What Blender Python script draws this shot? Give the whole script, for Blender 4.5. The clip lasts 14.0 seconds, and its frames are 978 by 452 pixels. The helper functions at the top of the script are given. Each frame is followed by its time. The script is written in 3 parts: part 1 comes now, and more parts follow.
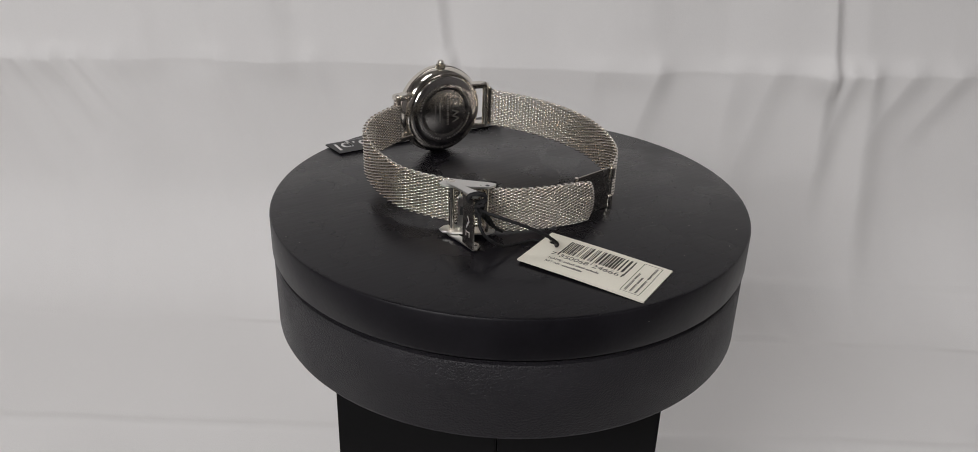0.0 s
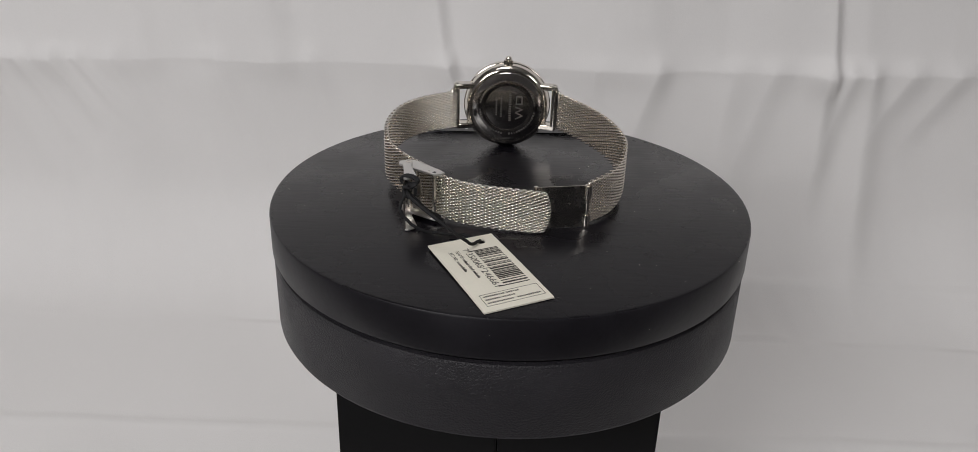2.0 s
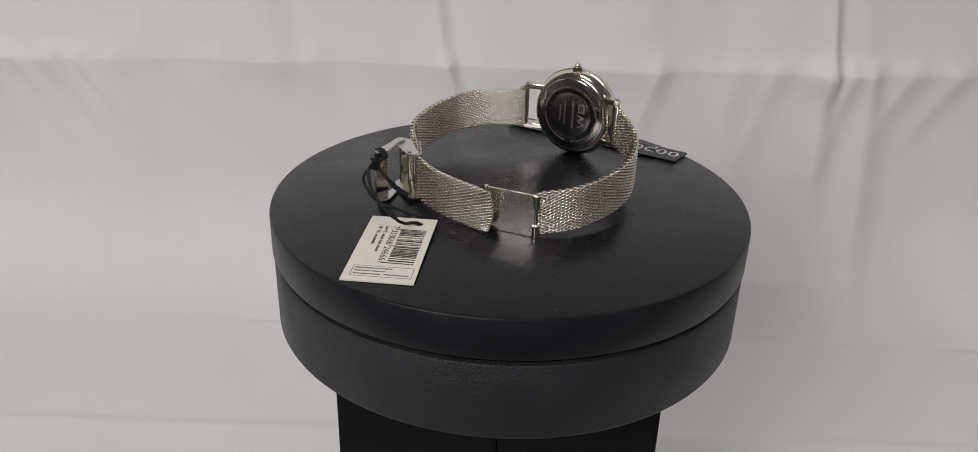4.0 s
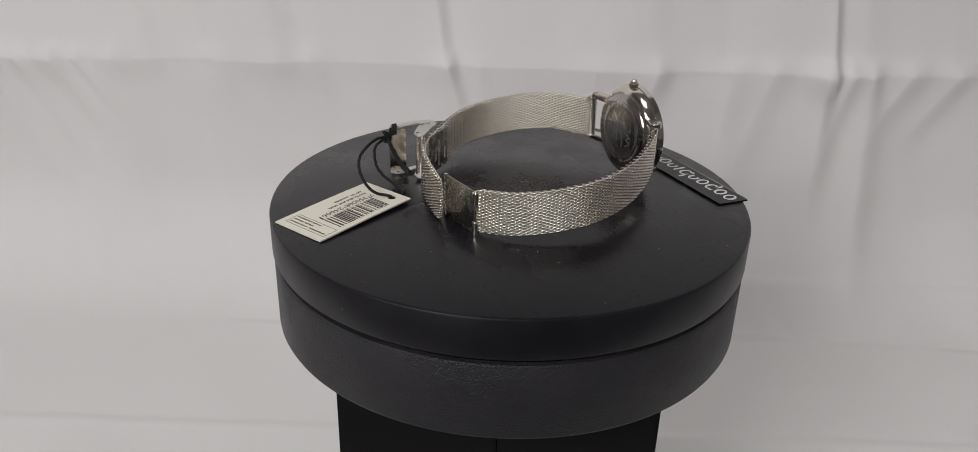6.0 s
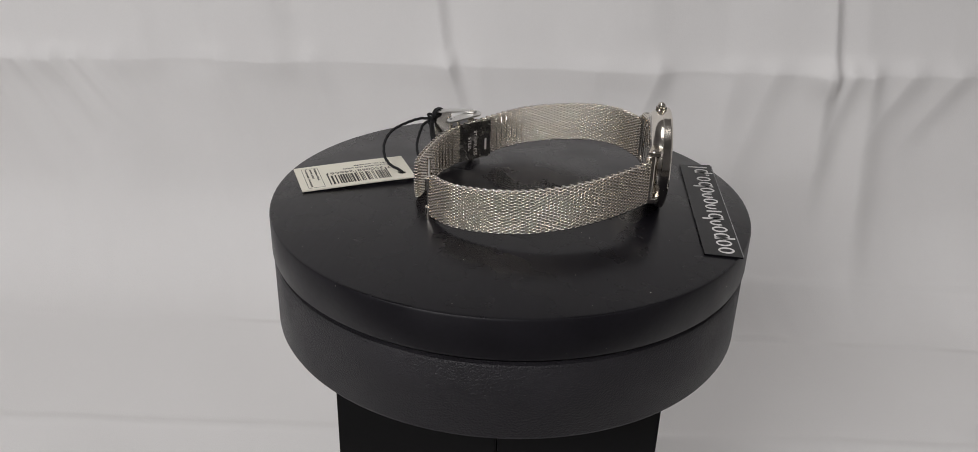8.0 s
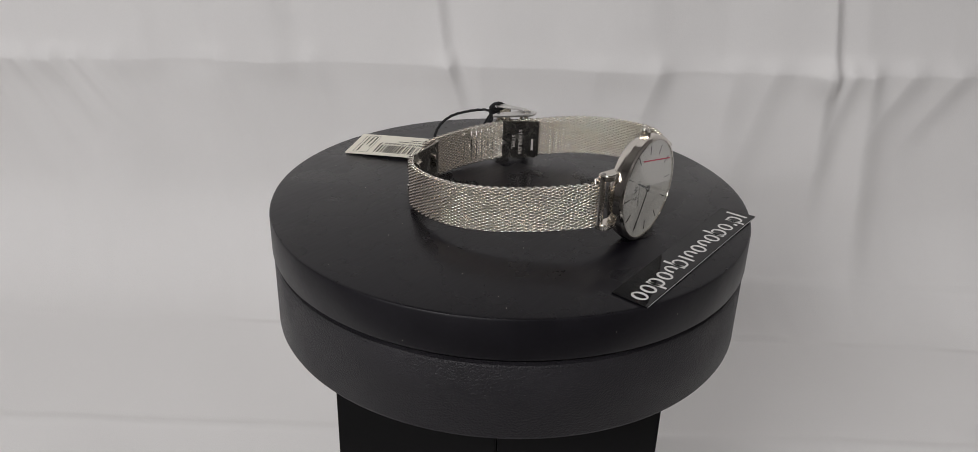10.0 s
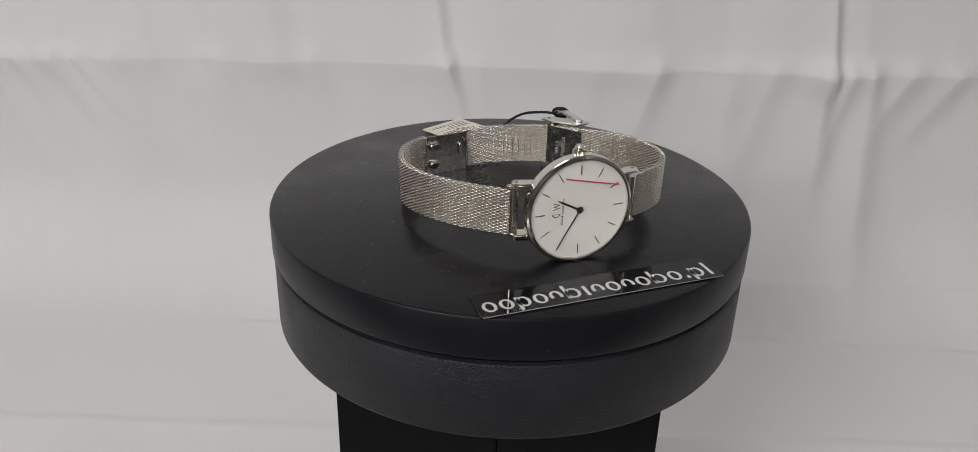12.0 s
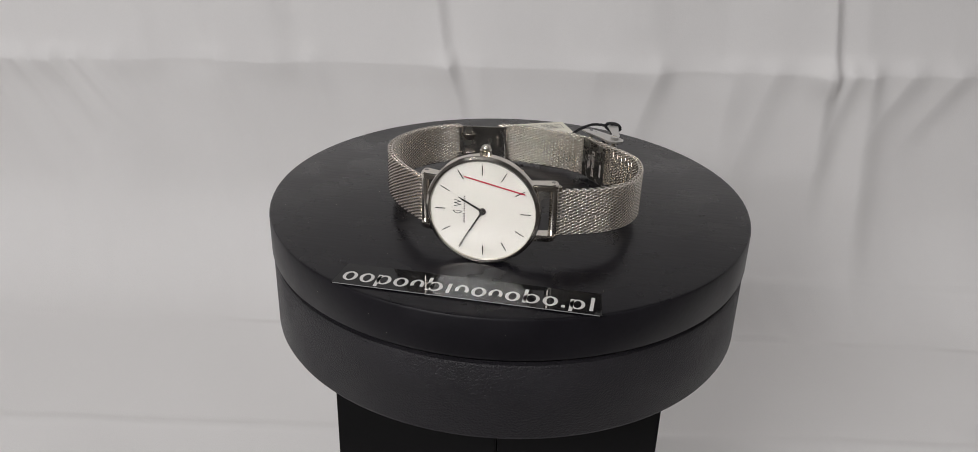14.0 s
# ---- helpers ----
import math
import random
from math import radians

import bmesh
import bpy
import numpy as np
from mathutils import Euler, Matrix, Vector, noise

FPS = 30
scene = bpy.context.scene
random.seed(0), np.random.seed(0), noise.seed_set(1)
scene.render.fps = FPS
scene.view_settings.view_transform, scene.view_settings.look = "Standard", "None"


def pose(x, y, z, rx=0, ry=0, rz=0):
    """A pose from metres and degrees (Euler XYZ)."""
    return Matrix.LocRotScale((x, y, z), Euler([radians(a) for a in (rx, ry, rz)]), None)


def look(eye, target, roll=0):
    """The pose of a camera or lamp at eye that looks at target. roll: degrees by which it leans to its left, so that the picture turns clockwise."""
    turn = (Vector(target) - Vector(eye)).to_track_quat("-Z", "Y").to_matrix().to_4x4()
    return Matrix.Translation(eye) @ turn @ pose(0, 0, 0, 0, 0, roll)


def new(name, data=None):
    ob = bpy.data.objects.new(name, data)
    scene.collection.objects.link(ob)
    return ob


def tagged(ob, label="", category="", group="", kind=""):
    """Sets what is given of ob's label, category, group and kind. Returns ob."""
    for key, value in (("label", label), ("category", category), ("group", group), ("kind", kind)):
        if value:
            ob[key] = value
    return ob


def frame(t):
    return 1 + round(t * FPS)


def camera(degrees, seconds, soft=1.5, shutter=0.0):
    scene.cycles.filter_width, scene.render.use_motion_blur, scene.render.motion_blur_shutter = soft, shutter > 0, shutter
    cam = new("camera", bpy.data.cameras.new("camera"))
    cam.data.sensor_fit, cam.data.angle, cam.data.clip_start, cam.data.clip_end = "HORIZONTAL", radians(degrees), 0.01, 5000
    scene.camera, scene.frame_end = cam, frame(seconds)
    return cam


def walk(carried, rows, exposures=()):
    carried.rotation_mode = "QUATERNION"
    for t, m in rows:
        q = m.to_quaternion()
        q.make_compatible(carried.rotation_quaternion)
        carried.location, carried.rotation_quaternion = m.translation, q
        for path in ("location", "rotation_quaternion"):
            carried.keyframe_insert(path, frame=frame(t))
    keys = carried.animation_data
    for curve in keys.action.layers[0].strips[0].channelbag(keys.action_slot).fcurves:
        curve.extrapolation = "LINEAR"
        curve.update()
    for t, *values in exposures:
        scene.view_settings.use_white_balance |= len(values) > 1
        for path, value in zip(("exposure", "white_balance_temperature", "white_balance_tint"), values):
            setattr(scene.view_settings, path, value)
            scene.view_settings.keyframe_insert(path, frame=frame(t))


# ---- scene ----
K = 0.0695          # radius of the turntable plate, metres
TOP = 0.200         # height of the plate's upper face over the cloth
MM = 0.001
SPIN = 15.955       # degrees a second, clockwise from above
FACING = 124.0      # where the dial faces on the plate at the start

EYE = Vector((0, -3.377 * K, TOP + 1.489 * K))
PAN, TILT, LEAN = -0.02529, 0.45326, 1.681
AHEAD = Vector((math.sin(PAN) * math.cos(TILT), math.cos(PAN) * math.cos(TILT), -math.sin(TILT)))
cam = camera(59.31, 14.0, soft=0.8)
STAND = look(EYE, EYE + AHEAD, LEAN)
walk(cam, [(0, STAND), (14, STAND)], exposures=[(0, 0.0), (14, 0.0)])

# ---- light ----
world = bpy.data.worlds.new("world")
scene.world = world
world.use_nodes = True
world.node_tree.nodes["Background"].inputs[0].default_value = (0.9, 0.95, 1.0, 1)
world.node_tree.nodes["Background"].inputs[1].default_value = 0.035


def area(name, m, sx, sy, watts, color):
    d = bpy.data.lights.new(name, "AREA")
    d.shape, d.size, d.size_y, d.energy, d.color = "RECTANGLE", sx, sy, watts, color
    ob = new(name, d)
    ob.matrix_world = m
    return ob


area("studio_light", look((-0.54, -0.95, 0.84), (0.04, 0.12, 0.20)), 0.45, 0.45, 9.1, (1.0, 0.980, 0.988))
area("studio_light", look((0.95, -0.70, 0.85), (0.12, 0.20, 0.20)), 0.35, 0.35, 1.3, (1.0, 0.972, 0.975))
area("ceiling_lamp", look((-0.15, -0.25, 1.55), (0, 0.15, 0.2)), 0.5, 0.5, 3.8, (1.0, 0.972, 0.970))


# ---- materials ----
def material(name, color, rough=0.5, metal=0.0, vary=0.08, scale=40.0, bump=0.0, bump_scale=600.0, rough_vary=0.0, stretch=(1, 1, 1), deep=0.0004, **more):
    m = bpy.data.materials.new(name)
    m.use_nodes = True
    nt = m.node_tree
    p = nt.nodes["Principled BSDF"]
    p.inputs["Roughness"].default_value, p.inputs["Metallic"].default_value = rough, metal
    for key, value in more.items():
        p.inputs[key.replace("_", " ")].default_value = value
    tc = nt.nodes.new("ShaderNodeTexCoord")
    big, fine = nt.nodes.new("ShaderNodeTexNoise"), nt.nodes.new("ShaderNodeTexNoise")
    big.inputs["Scale"].default_value, big.inputs["Detail"].default_value = scale, 5
    fine.inputs["Scale"].default_value, fine.inputs["Detail"].default_value = bump_scale, 4
    nt.links.new(tc.outputs["Object"], big.inputs["Vector"])
    mp = nt.nodes.new("ShaderNodeMapping")
    mp.inputs["Scale"].default_value = stretch
    nt.links.new(tc.outputs["Object"], mp.inputs["Vector"])
    nt.links.new(mp.outputs["Vector"], fine.inputs["Vector"])
    both = nt.nodes.new("ShaderNodeMath")
    both.operation = "ADD"
    nt.links.new(big.outputs["Fac"], both.inputs[0])
    nt.links.new(fine.outputs["Fac"], both.inputs[1])
    ramp = nt.nodes.new("ShaderNodeMapRange")
    ramp.inputs["From Min"].default_value, ramp.inputs["From Max"].default_value = 0.6, 1.4
    nt.links.new(both.outputs[0], ramp.inputs["Value"])
    mix = nt.nodes.new("ShaderNodeMix")
    mix.data_type = "RGBA"
    mix.inputs["A"].default_value = (*[c * (1 - vary) for c in color], 1)
    mix.inputs["B"].default_value = (*[min(1, c * (1 + vary)) for c in color], 1)
    nt.links.new(ramp.outputs[0], mix.inputs["Factor"])
    nt.links.new(mix.outputs["Result"], p.inputs["Base Color"])
    if rough_vary:
        rr = nt.nodes.new("ShaderNodeMapRange")
        rr.inputs["From Min"].default_value, rr.inputs["From Max"].default_value = 0.35, 0.65
        rr.inputs["To Min"].default_value, rr.inputs["To Max"].default_value = rough - rough_vary, rough + rough_vary
        nt.links.new(big.outputs["Fac"], rr.inputs["Value"])
        nt.links.new(rr.outputs[0], p.inputs["Roughness"])
    if bump:
        b = nt.nodes.new("ShaderNodeBump")
        b.inputs["Strength"].default_value, b.inputs["Distance"].default_value = bump, deep
        nt.links.new(fine.outputs["Fac"], b.inputs["Height"])
        nt.links.new(b.outputs[0], p.inputs["Normal"])
    return m


STEEL = material("polished_steel", (0.75, 0.71, 0.645), 0.14, 1.0, 0.04, 200, 0.02, 1500, 0.03)
MESH = material("woven_steel_wire", (0.80, 0.75, 0.675), 0.23, 1.0, 0.10, 300)
BRUSHED = material("brushed_steel", (0.60, 0.58, 0.55), 0.28, 1.0, 0.06, 250, 0.06, 2500, 0.05)
HOOK = material("smooth_steel", (0.50, 0.48, 0.44), 0.26, 1.0, 0.05, 250, 0.04, 2500, 0.04)
FLANGE = material("satin_steel", (0.72, 0.71, 0.69), 0.36, 1.0, 0.04, 250, 0.03, 2500, 0.05)
BACKPLATE = material("polished_case_back", (0.50, 0.48, 0.46), 0.13, 1.0, 0.05, 200, 0.02, 1200, 0.03)
ENGRAVED = material("engraved_dull_steel", (0.42, 0.40, 0.38), 0.42, 1.0, 0.08, 300)
ETCH = material("etched_steel_and_lit_slot", (0.88, 0.84, 0.81), 0.65, 1.0, 0.05, 300)
DIAL = material("white_dial", (0.575, 0.56, 0.51), 0.35, 0.0, 0.01, 300)
DARK = material("dark_printing_and_hole_shade", (0.02, 0.02, 0.02), 0.45, 0.0, 0.1, 500)
GUNMETAL = material("gunmetal_hand", (0.30, 0.29, 0.28), 0.18, 1.0, 0.05, 300)
RED = material("red_film_edge", (0.70, 0.02, 0.07), 0.4, 0.0, 0.05, 500)
LACQUER = material("black_lacquered_board", (0.0055, 0.0049, 0.0070), 0.28, 0.0, 0.3, 60, 0.12, 700, 0.05, (1.0, 0.16, 1.0), Specular_IOR_Level=0.40)
EDGE = material("black_painted_edge", (0.0085, 0.0076, 0.0105), 0.42, 0.0, 0.3, 60, 0.10, 800, 0.05, Specular_IOR_Level=0.42)
LEATHER = material("black_leatherette", (0.0175, 0.0162, 0.0198), 0.45, 0.0, 0.3, 70, 0.8, 2000, 0.06, deep=0.0005)
PEDESTAL = material("black_pedestal_paint", (0.004, 0.004, 0.0046), 0.5, 0.0, 0.2, 60, 0.1, 900, Specular_IOR_Level=0.3)
CARD = material("cream_card", (0.80, 0.77, 0.66), 0.6, 0.0, 0.03, 120, 0.08, 1500)
INK = material("printing_ink", (0.03, 0.025, 0.02), 0.6, 0.0, 0.1, 300)
CORD = material("black_cord", (0.005, 0.005, 0.006), 0.75, 0.0, 0.3, 400, 0.3, 2000)
LABEL = material("glossy_black_label", (0.006, 0.006, 0.007), 0.05, 0.0, 0.2, 200, Specular_IOR_Level=0.3)
LABEL_EDGE = material("clear_label_edge", (0.30, 0.30, 0.30), 0.12, 0.0, 0.2, 200)
LETTER = material("white_label_print", (0.66, 0.65, 0.63), 0.35, 0.0, 0.03, 300)
CLOTH = material("white_cotton_cloth", (0.78, 0.77, 0.76), 0.85, 0.0, 0.02, 12, 0.25, 1400)
TABLE = material("dark_table", (0.05, 0.045, 0.04), 0.6, 0.0, 0.2, 8, 0.1, 200)
PLASTER = material("room_plaster", (0.47, 0.455, 0.46), 0.85, 0.0, 0.05, 5, 0.1, 200)
CEILING = material("ceiling_paint", (0.50, 0.49, 0.48), 0.85, 0.0, 0.04, 5, 0.1, 200)


def crystal():
    m = bpy.data.materials.new("watch_crystal")
    m.use_nodes = True
    p = m.node_tree.nodes["Principled BSDF"]
    p.inputs["Base Color"].default_value = (1, 1, 1, 1)
    p.inputs["Roughness"].default_value, p.inputs["IOR"].default_value = 0.02, 1.5
    p.inputs["Transmission Weight"].default_value = 1.0
    return m


CRYSTAL = crystal()


# ---- building helpers ----
def mesh_of(name, bm, mat, smooth=40):
    me = bpy.data.meshes.new(name)
    bmesh.ops.recalc_face_normals(bm, faces=bm.faces)
    bm.to_mesh(me)
    bm.free()
    me.materials.append(mat)
    if smooth:
        me.shade_smooth()
        me.set_sharp_from_angle(angle=radians(smooth))
    return me


def part(name, bm, mat, parent, label="", smooth=40):
    ob = new(name, mesh_of(name, bm, mat, smooth))
    ob.parent = parent
    if label:
        ob["label"] = label
    return ob


def thing(name, label, category, m=Matrix(), group="", kind=""):
    ob = new(name)
    ob.empty_display_size = 0.01
    ob.matrix_world = m
    return tagged(ob, label, category, group, kind)


def box(sx, sy, sz, m=Matrix(), bevel=0.0, segs=2):
    bm = bmesh.new()
    bmesh.ops.create_cube(bm, size=1, matrix=Matrix.Diagonal((sx, sy, sz, 1)))
    if bevel:
        bmesh.ops.bevel(bm, geom=bm.edges[:], offset=bevel, segments=segs, affect="EDGES", clamp_overlap=True)
    bm.transform(m)
    return bm


def lathe(profile, m=Matrix(), n=96):
    """A solid of revolution about z from (radius, height) pairs."""
    bm = bmesh.new()
    rings = []
    for r, z in profile:
        if r <= 1e-9:
            rings.append([bm.verts.new((0, 0, z))])
        else:
            rings.append([bm.verts.new((r * math.cos(2 * math.pi * i / n), r * math.sin(2 * math.pi * i / n), z)) for i in range(n)])
    for a, b in zip(rings, rings[1:]):
        for i in range(n):
            j = (i + 1) % n
            if len(a) == 1 and len(b) > 1:
                bm.faces.new((a[0], b[i], b[j]))
            elif len(b) == 1 and len(a) > 1:
                bm.faces.new((a[i], a[j], b[0]))
            elif len(a) > 1:
                bm.faces.new((a[i], a[j], b[j], b[i]))
    bm.transform(m)
    return bm


def plate(outline, z0, z1, m=Matrix(), bevel=0.0, segs=2):
    """A flat plate of that outline, from z0 to z1."""
    bm = bmesh.new()
    lo = [bm.verts.new((x, y, z0)) for x, y in outline]
    hi = [bm.verts.new((x, y, z1)) for x, y in outline]
    bm.faces.new(lo[::-1])
    bm.faces.new(hi)
    for i in range(len(lo)):
        j = (i + 1) % len(lo)
        bm.faces.new((lo[i], lo[j], hi[j], hi[i]))
    bmesh.ops.recalc_face_normals(bm, faces=bm.faces)
    if bevel:
        edges = [e for e in bm.edges if abs(e.verts[0].co.z - e.verts[1].co.z) < 1e-9]
        bmesh.ops.bevel(bm, geom=edges, offset=bevel, segments=segs, affect="EDGES", clamp_overlap=True)
    bm.transform(m)
    return bm


def joined(*bms):
    out = bmesh.new()
    for b in bms:
        me = bpy.data.meshes.new("tmp")
        b.to_mesh(me)
        out.from_mesh(me)
        b.free()
        bpy.data.meshes.remove(me)
    return out


def smooth_path(pts, step):
    """Points at even steps along a smooth curve through pts."""
    pts = [Vector(p) for p in pts]
    ext = [pts[0] * 2 - pts[1]] + pts + [pts[-1] * 2 - pts[-2]]
    dense = []
    for i in range(1, len(ext) - 2):
        a, b, c, d = ext[i - 1:i + 3]
        for k in range(24):
            t = k / 24
            dense.append(0.5 * ((2 * b) + (c - a) * t + (2 * a - 5 * b + 4 * c - d) * t * t + (3 * b - a - 3 * c + d) * t ** 3))
    dense.append(pts[-1])
    run = [0.0]
    for a, b in zip(dense, dense[1:]):
        run.append(run[-1] + (b - a).length)
    n = max(2, round(run[-1] / step))
    out, k = [], 0
    for i in range(n + 1):
        s = run[-1] * i / n
        while k < len(run) - 2 and run[k + 1] < s:
            k += 1
        out.append(dense[k].lerp(dense[k + 1], (s - run[k]) / max(1e-12, run[k + 1] - run[k])))
    return out


def tube(pts, r, step=0.0006, sides=8, twist=0.0, lobes=0.0):
    """A round cord along a smooth path; lobes give it a laid, twisted section."""
    path = smooth_path(pts, step)
    bm, rings = bmesh.new(), []
    side = Vector((0.3, 0.9, 0.2))
    for i, p in enumerate(path):
        t = (path[min(i + 1, len(path) - 1)] - path[max(i - 1, 0)]).normalized()
        side = (side - t * side.dot(t)).normalized()
        up = t.cross(side)
        ring = []
        for k in range(sides):
            a = 2 * math.pi * k / sides
            rr = r * (1 + lobes * math.cos(3 * (a + twist * i)))
            ring.append(bm.verts.new(p + (side * math.cos(a) + up * math.sin(a)) * rr))
        rings.append(ring)
    for a, b in zip(rings, rings[1:]):
        for k in range(sides):
            bm.faces.new((a[k], a[(k + 1) % sides], b[(k + 1) % sides], b[k]))
    bm.faces.new(rings[0][::-1])
    bm.faces.new(rings[-1])
    return bm


def words(name, text, size, mat, parent, m, depth=0.00003, width=None, lift=None):
    """Flat lettering, its origin at the left end of the baseline, width metres long where given."""
    cu = bpy.data.curves.new(name, "FONT")
    cu.body, cu.size, cu.extrude = text, size, depth
    tmp = bpy.data.objects.new(name, cu)
    me = bpy.data.meshes.new_from_object(tmp)
    bpy.data.objects.remove(tmp)
    if width:
        xs = [v.co.x for v in me.vertices]
        me.transform(Matrix.Diagonal((width / (max(xs) - min(xs)), 1, 1, 1)))
    if lift:
        for v in me.vertices:
            v.co.z += lift(v.co.x, v.co.y)
    me.transform(m)
    me.materials.append(mat)
    ob = new(name, me)
    ob.parent = parent
    return ob


# ---- the room and the cloth ----
def room():
    t = 0.1
    wall = lambda name, sx, sy, sz, x, y, z, mat, label: tagged(new(name, mesh_of(name, box(sx, sy, sz, pose(x, y, z)), mat, 0)), label, "wall", kind="structure")
    wall("wall_north", 3.4, t, 2.4, 0, 1.25, 0.5, PLASTER, "plain grey plastered wall behind the cloth")
    wall("wall_south", 3.4, t, 2.4, 0, -1.85, 0.5, PLASTER, "plain grey plastered wall of the room")
    wall("wall_west", t, 3.0, 2.4, -1.65, -0.3, 0.5, PLASTER, "plain grey plastered wall of the room")
    wall("wall_east", t, 3.0, 2.4, 1.65, -0.3, 0.5, PLASTER, "plain grey plastered wall of the room")
    tagged(new("ceiling", mesh_of("ceiling", box(3.4, 3.2, t, pose(0, -0.3, 1.75)), CEILING, 0)), "plain white painted ceiling", "ceiling", kind="structure")
    tagged(new("floor", mesh_of("floor", box(3.4, 3.2, t, pose(0, -0.3, -0.075)), TABLE, 0)), "plain dark table top under the cloth", "floor", kind="structure")


def ridge(d, w):
    """A soft crease: 1 at d = 0, falling to both sides."""
    return np.exp(-(d / w) ** 2)


def lip(d, above, below):
    """A fold that swells towards d = 0 from the positive side and tucks in sharply below it."""
    return np.where(d > 0, np.exp(-np.abs(d) / above), np.exp(-(d / below) ** 2))


def cloth():
    """One sheet: over the table, round a soft bend and up the wall, with folding creases and hanging pleats."""
    nx, ns = 700, 430
    # finer where the creases are
    x = np.interp(np.linspace(0, 1, nx), (0, 0.1, 0.9, 1), (-0.85, -0.38, 0.38, 0.85))[None, :]
    s = np.interp(np.linspace(0, 1, ns), (0, 0.33, 0.47, 0.80, 1), (-0.42, 0.0, 0.10, 0.24, 0.76))[:, None]      # along the sheet; 0 at the foot of the wall
    bend, back = 0.07, 0.30
    half = bend * math.pi / 4
    a = np.clip((s + half) / bend, 0, math.pi / 2)
    y0 = np.where(s < -half, s + half - bend + back, back - bend + bend * np.sin(a))
    z0 = np.where(s > half, s - half + bend, bend - bend * np.cos(a))
    ny, nz = -np.sin(a), np.cos(a)
    z = s + 0.015                                   # height on the wall
    h = np.zeros((ns, nx))
    fold = 0.155 + 0.012 * x 
    upper = np.where(z > fold, 1.0, np.exp(-((z - fold) / 0.012) ** 2))
    lower = np.where(z < fold, 1.0, np.exp(-((z - fold) / 0.008) ** 2))
    drop = z - fold
    h += 0.0090 * np.where(drop > 0, np.exp(-np.abs(drop) / 0.055), np.exp(-np.abs(drop) / 0.040)) * (0.9 + 0.1 * np.sin(x * 17 + 1))
    # upright folding creases over the long crease: place, width, depth
    for cx, w, amp in ((-0.044, 0.005, 0.0028), (0.196, 0.0045, 0.0045), (0.2165, 0.010, 0.0014), (-0.30, 0.016, 0.0022), (-0.235, 0.012, 0.0020), (-0.20, 0.015, -0.002),
                       (-0.15, 0.012, 0.0016), (0.075, 0.02, 0.0018), (0.13, 0.015, -0.0014), (0.27, 0.012, 0.0016)):
        h += 1.6 * amp * lip(-(x - cx + 0.14 * (z - fold)), w * 2.2, w) * upper
    # pleats that fan out under it: place at the crease, slope, width, depth, length
    for cx, lean, w, amp, ln in ((-0.335, -0.35, 0.010, 0.0030, 0.10), (-0.315, -0.45, 0.007, 0.0028, 0.06), (-0.292, -0.5, 0.006, 0.0032, 0.05), (-0.277, -0.6, 0.006, 0.0026, 0.045),
                                 (-0.255, -0.35, 0.008, 0.0020, 0.05), (-0.19, -0.3, 0.008, 0.0022, 0.04), (-0.13, -0.3, 0.008, 0.0024, 0.035),
                                 (-0.041, -0.22, 0.0045, 0.0038, 0.045), (-0.022, -0.05, 0.008, 0.0015, 0.03), 
                                 (0.05, 0.1, 0.009, 0.0016, 0.03), (0.088, 0.25, 0.008, 0.0028, 0.05), (0.135, 0.05, 0.010, 0.0022, 0.08), (0.160, 0.25, 0.010, 0.0024, 0.08),
                                 (0.191, -0.08, 0.0055, 0.0050, 0.09), (0.207, 0.15, 0.007, 0.0036, 0.07), (0.220, -0.10, 0.007, 0.0040, 0.12), (0.245, 0.45, 0.010, 0.0026, 0.05), (0.275, 0.5, 0.010, 0.0022, 0.05)):
        down = np.clip(fold - z, 0, 1)
        h += 1.45 * amp * lip(-(x - cx + lean * down), w * 1.8 + 0.10 * down, w + 0.06 * down) * lower * np.exp(-(down / ln) ** 2)
    h += 0.0040 * ridge(x + 0.27 - 0.1 * (0.05 - z), 0.030) * ridge(z - 0.05, 0.045)
    h += 0.0060 * lip(-(x - 0.228), 0.03, 0.012) * ridge(z - 0.05, 0.05)
    # creases on the table and at the foot
    h += 0.0016 * lip(-(s + 0.156 - 0.02 * x), 0.010, 0.0035)
    h += 0.0022 * lip(-(s + 0.006), 0.018, 0.004) * np.clip((x - 0.10) / 0.06, 0, 1)
    soft = np.where(s < -half, 0.35, 1.0)
    for i in range(ns):
        for j in range(nx):
            xx, ss = x[0, j], s[i, 0]
            h[i, j] += soft[i, 0] * (0.005 * noise.noise(Vector((xx * 5, ss * 3, 0))) + 0.0029 * noise.noise(Vector((xx * 22 + ss * 3, ss * 4, 3)))
                                     + 0.0009 * noise.noise(Vector((xx * 60 + ss * 12, ss * 7, 11))) + 0.0005 * noise.noise(Vector((xx * 40, ss * 40, 7))))
    X = np.broadcast_to(x, (ns, nx))
    co = np.stack([X, np.broadcast_to(y0 + ny * h, X.shape), np.broadcast_to(z0 + nz * h, X.shape) + 0.003], 2).reshape(-1, 3)
    idx = np.arange(ns * nx).reshape(ns, nx)
    quads = np.stack([idx[:-1, :-1], idx[:-1, 1:], idx[1:, 1:], idx[1:, :-1]], 2).reshape(-1, 4)
    me = bpy.data.meshes.new("backdrop")
    me.from_pydata(co.tolist(), [], quads.tolist())
    me.materials.append(CLOTH)
    me.shade_smooth()
    ob = tagged(new("backdrop", me), "white creased cotton cloth hung as a backdrop", "cloth", kind="structure")
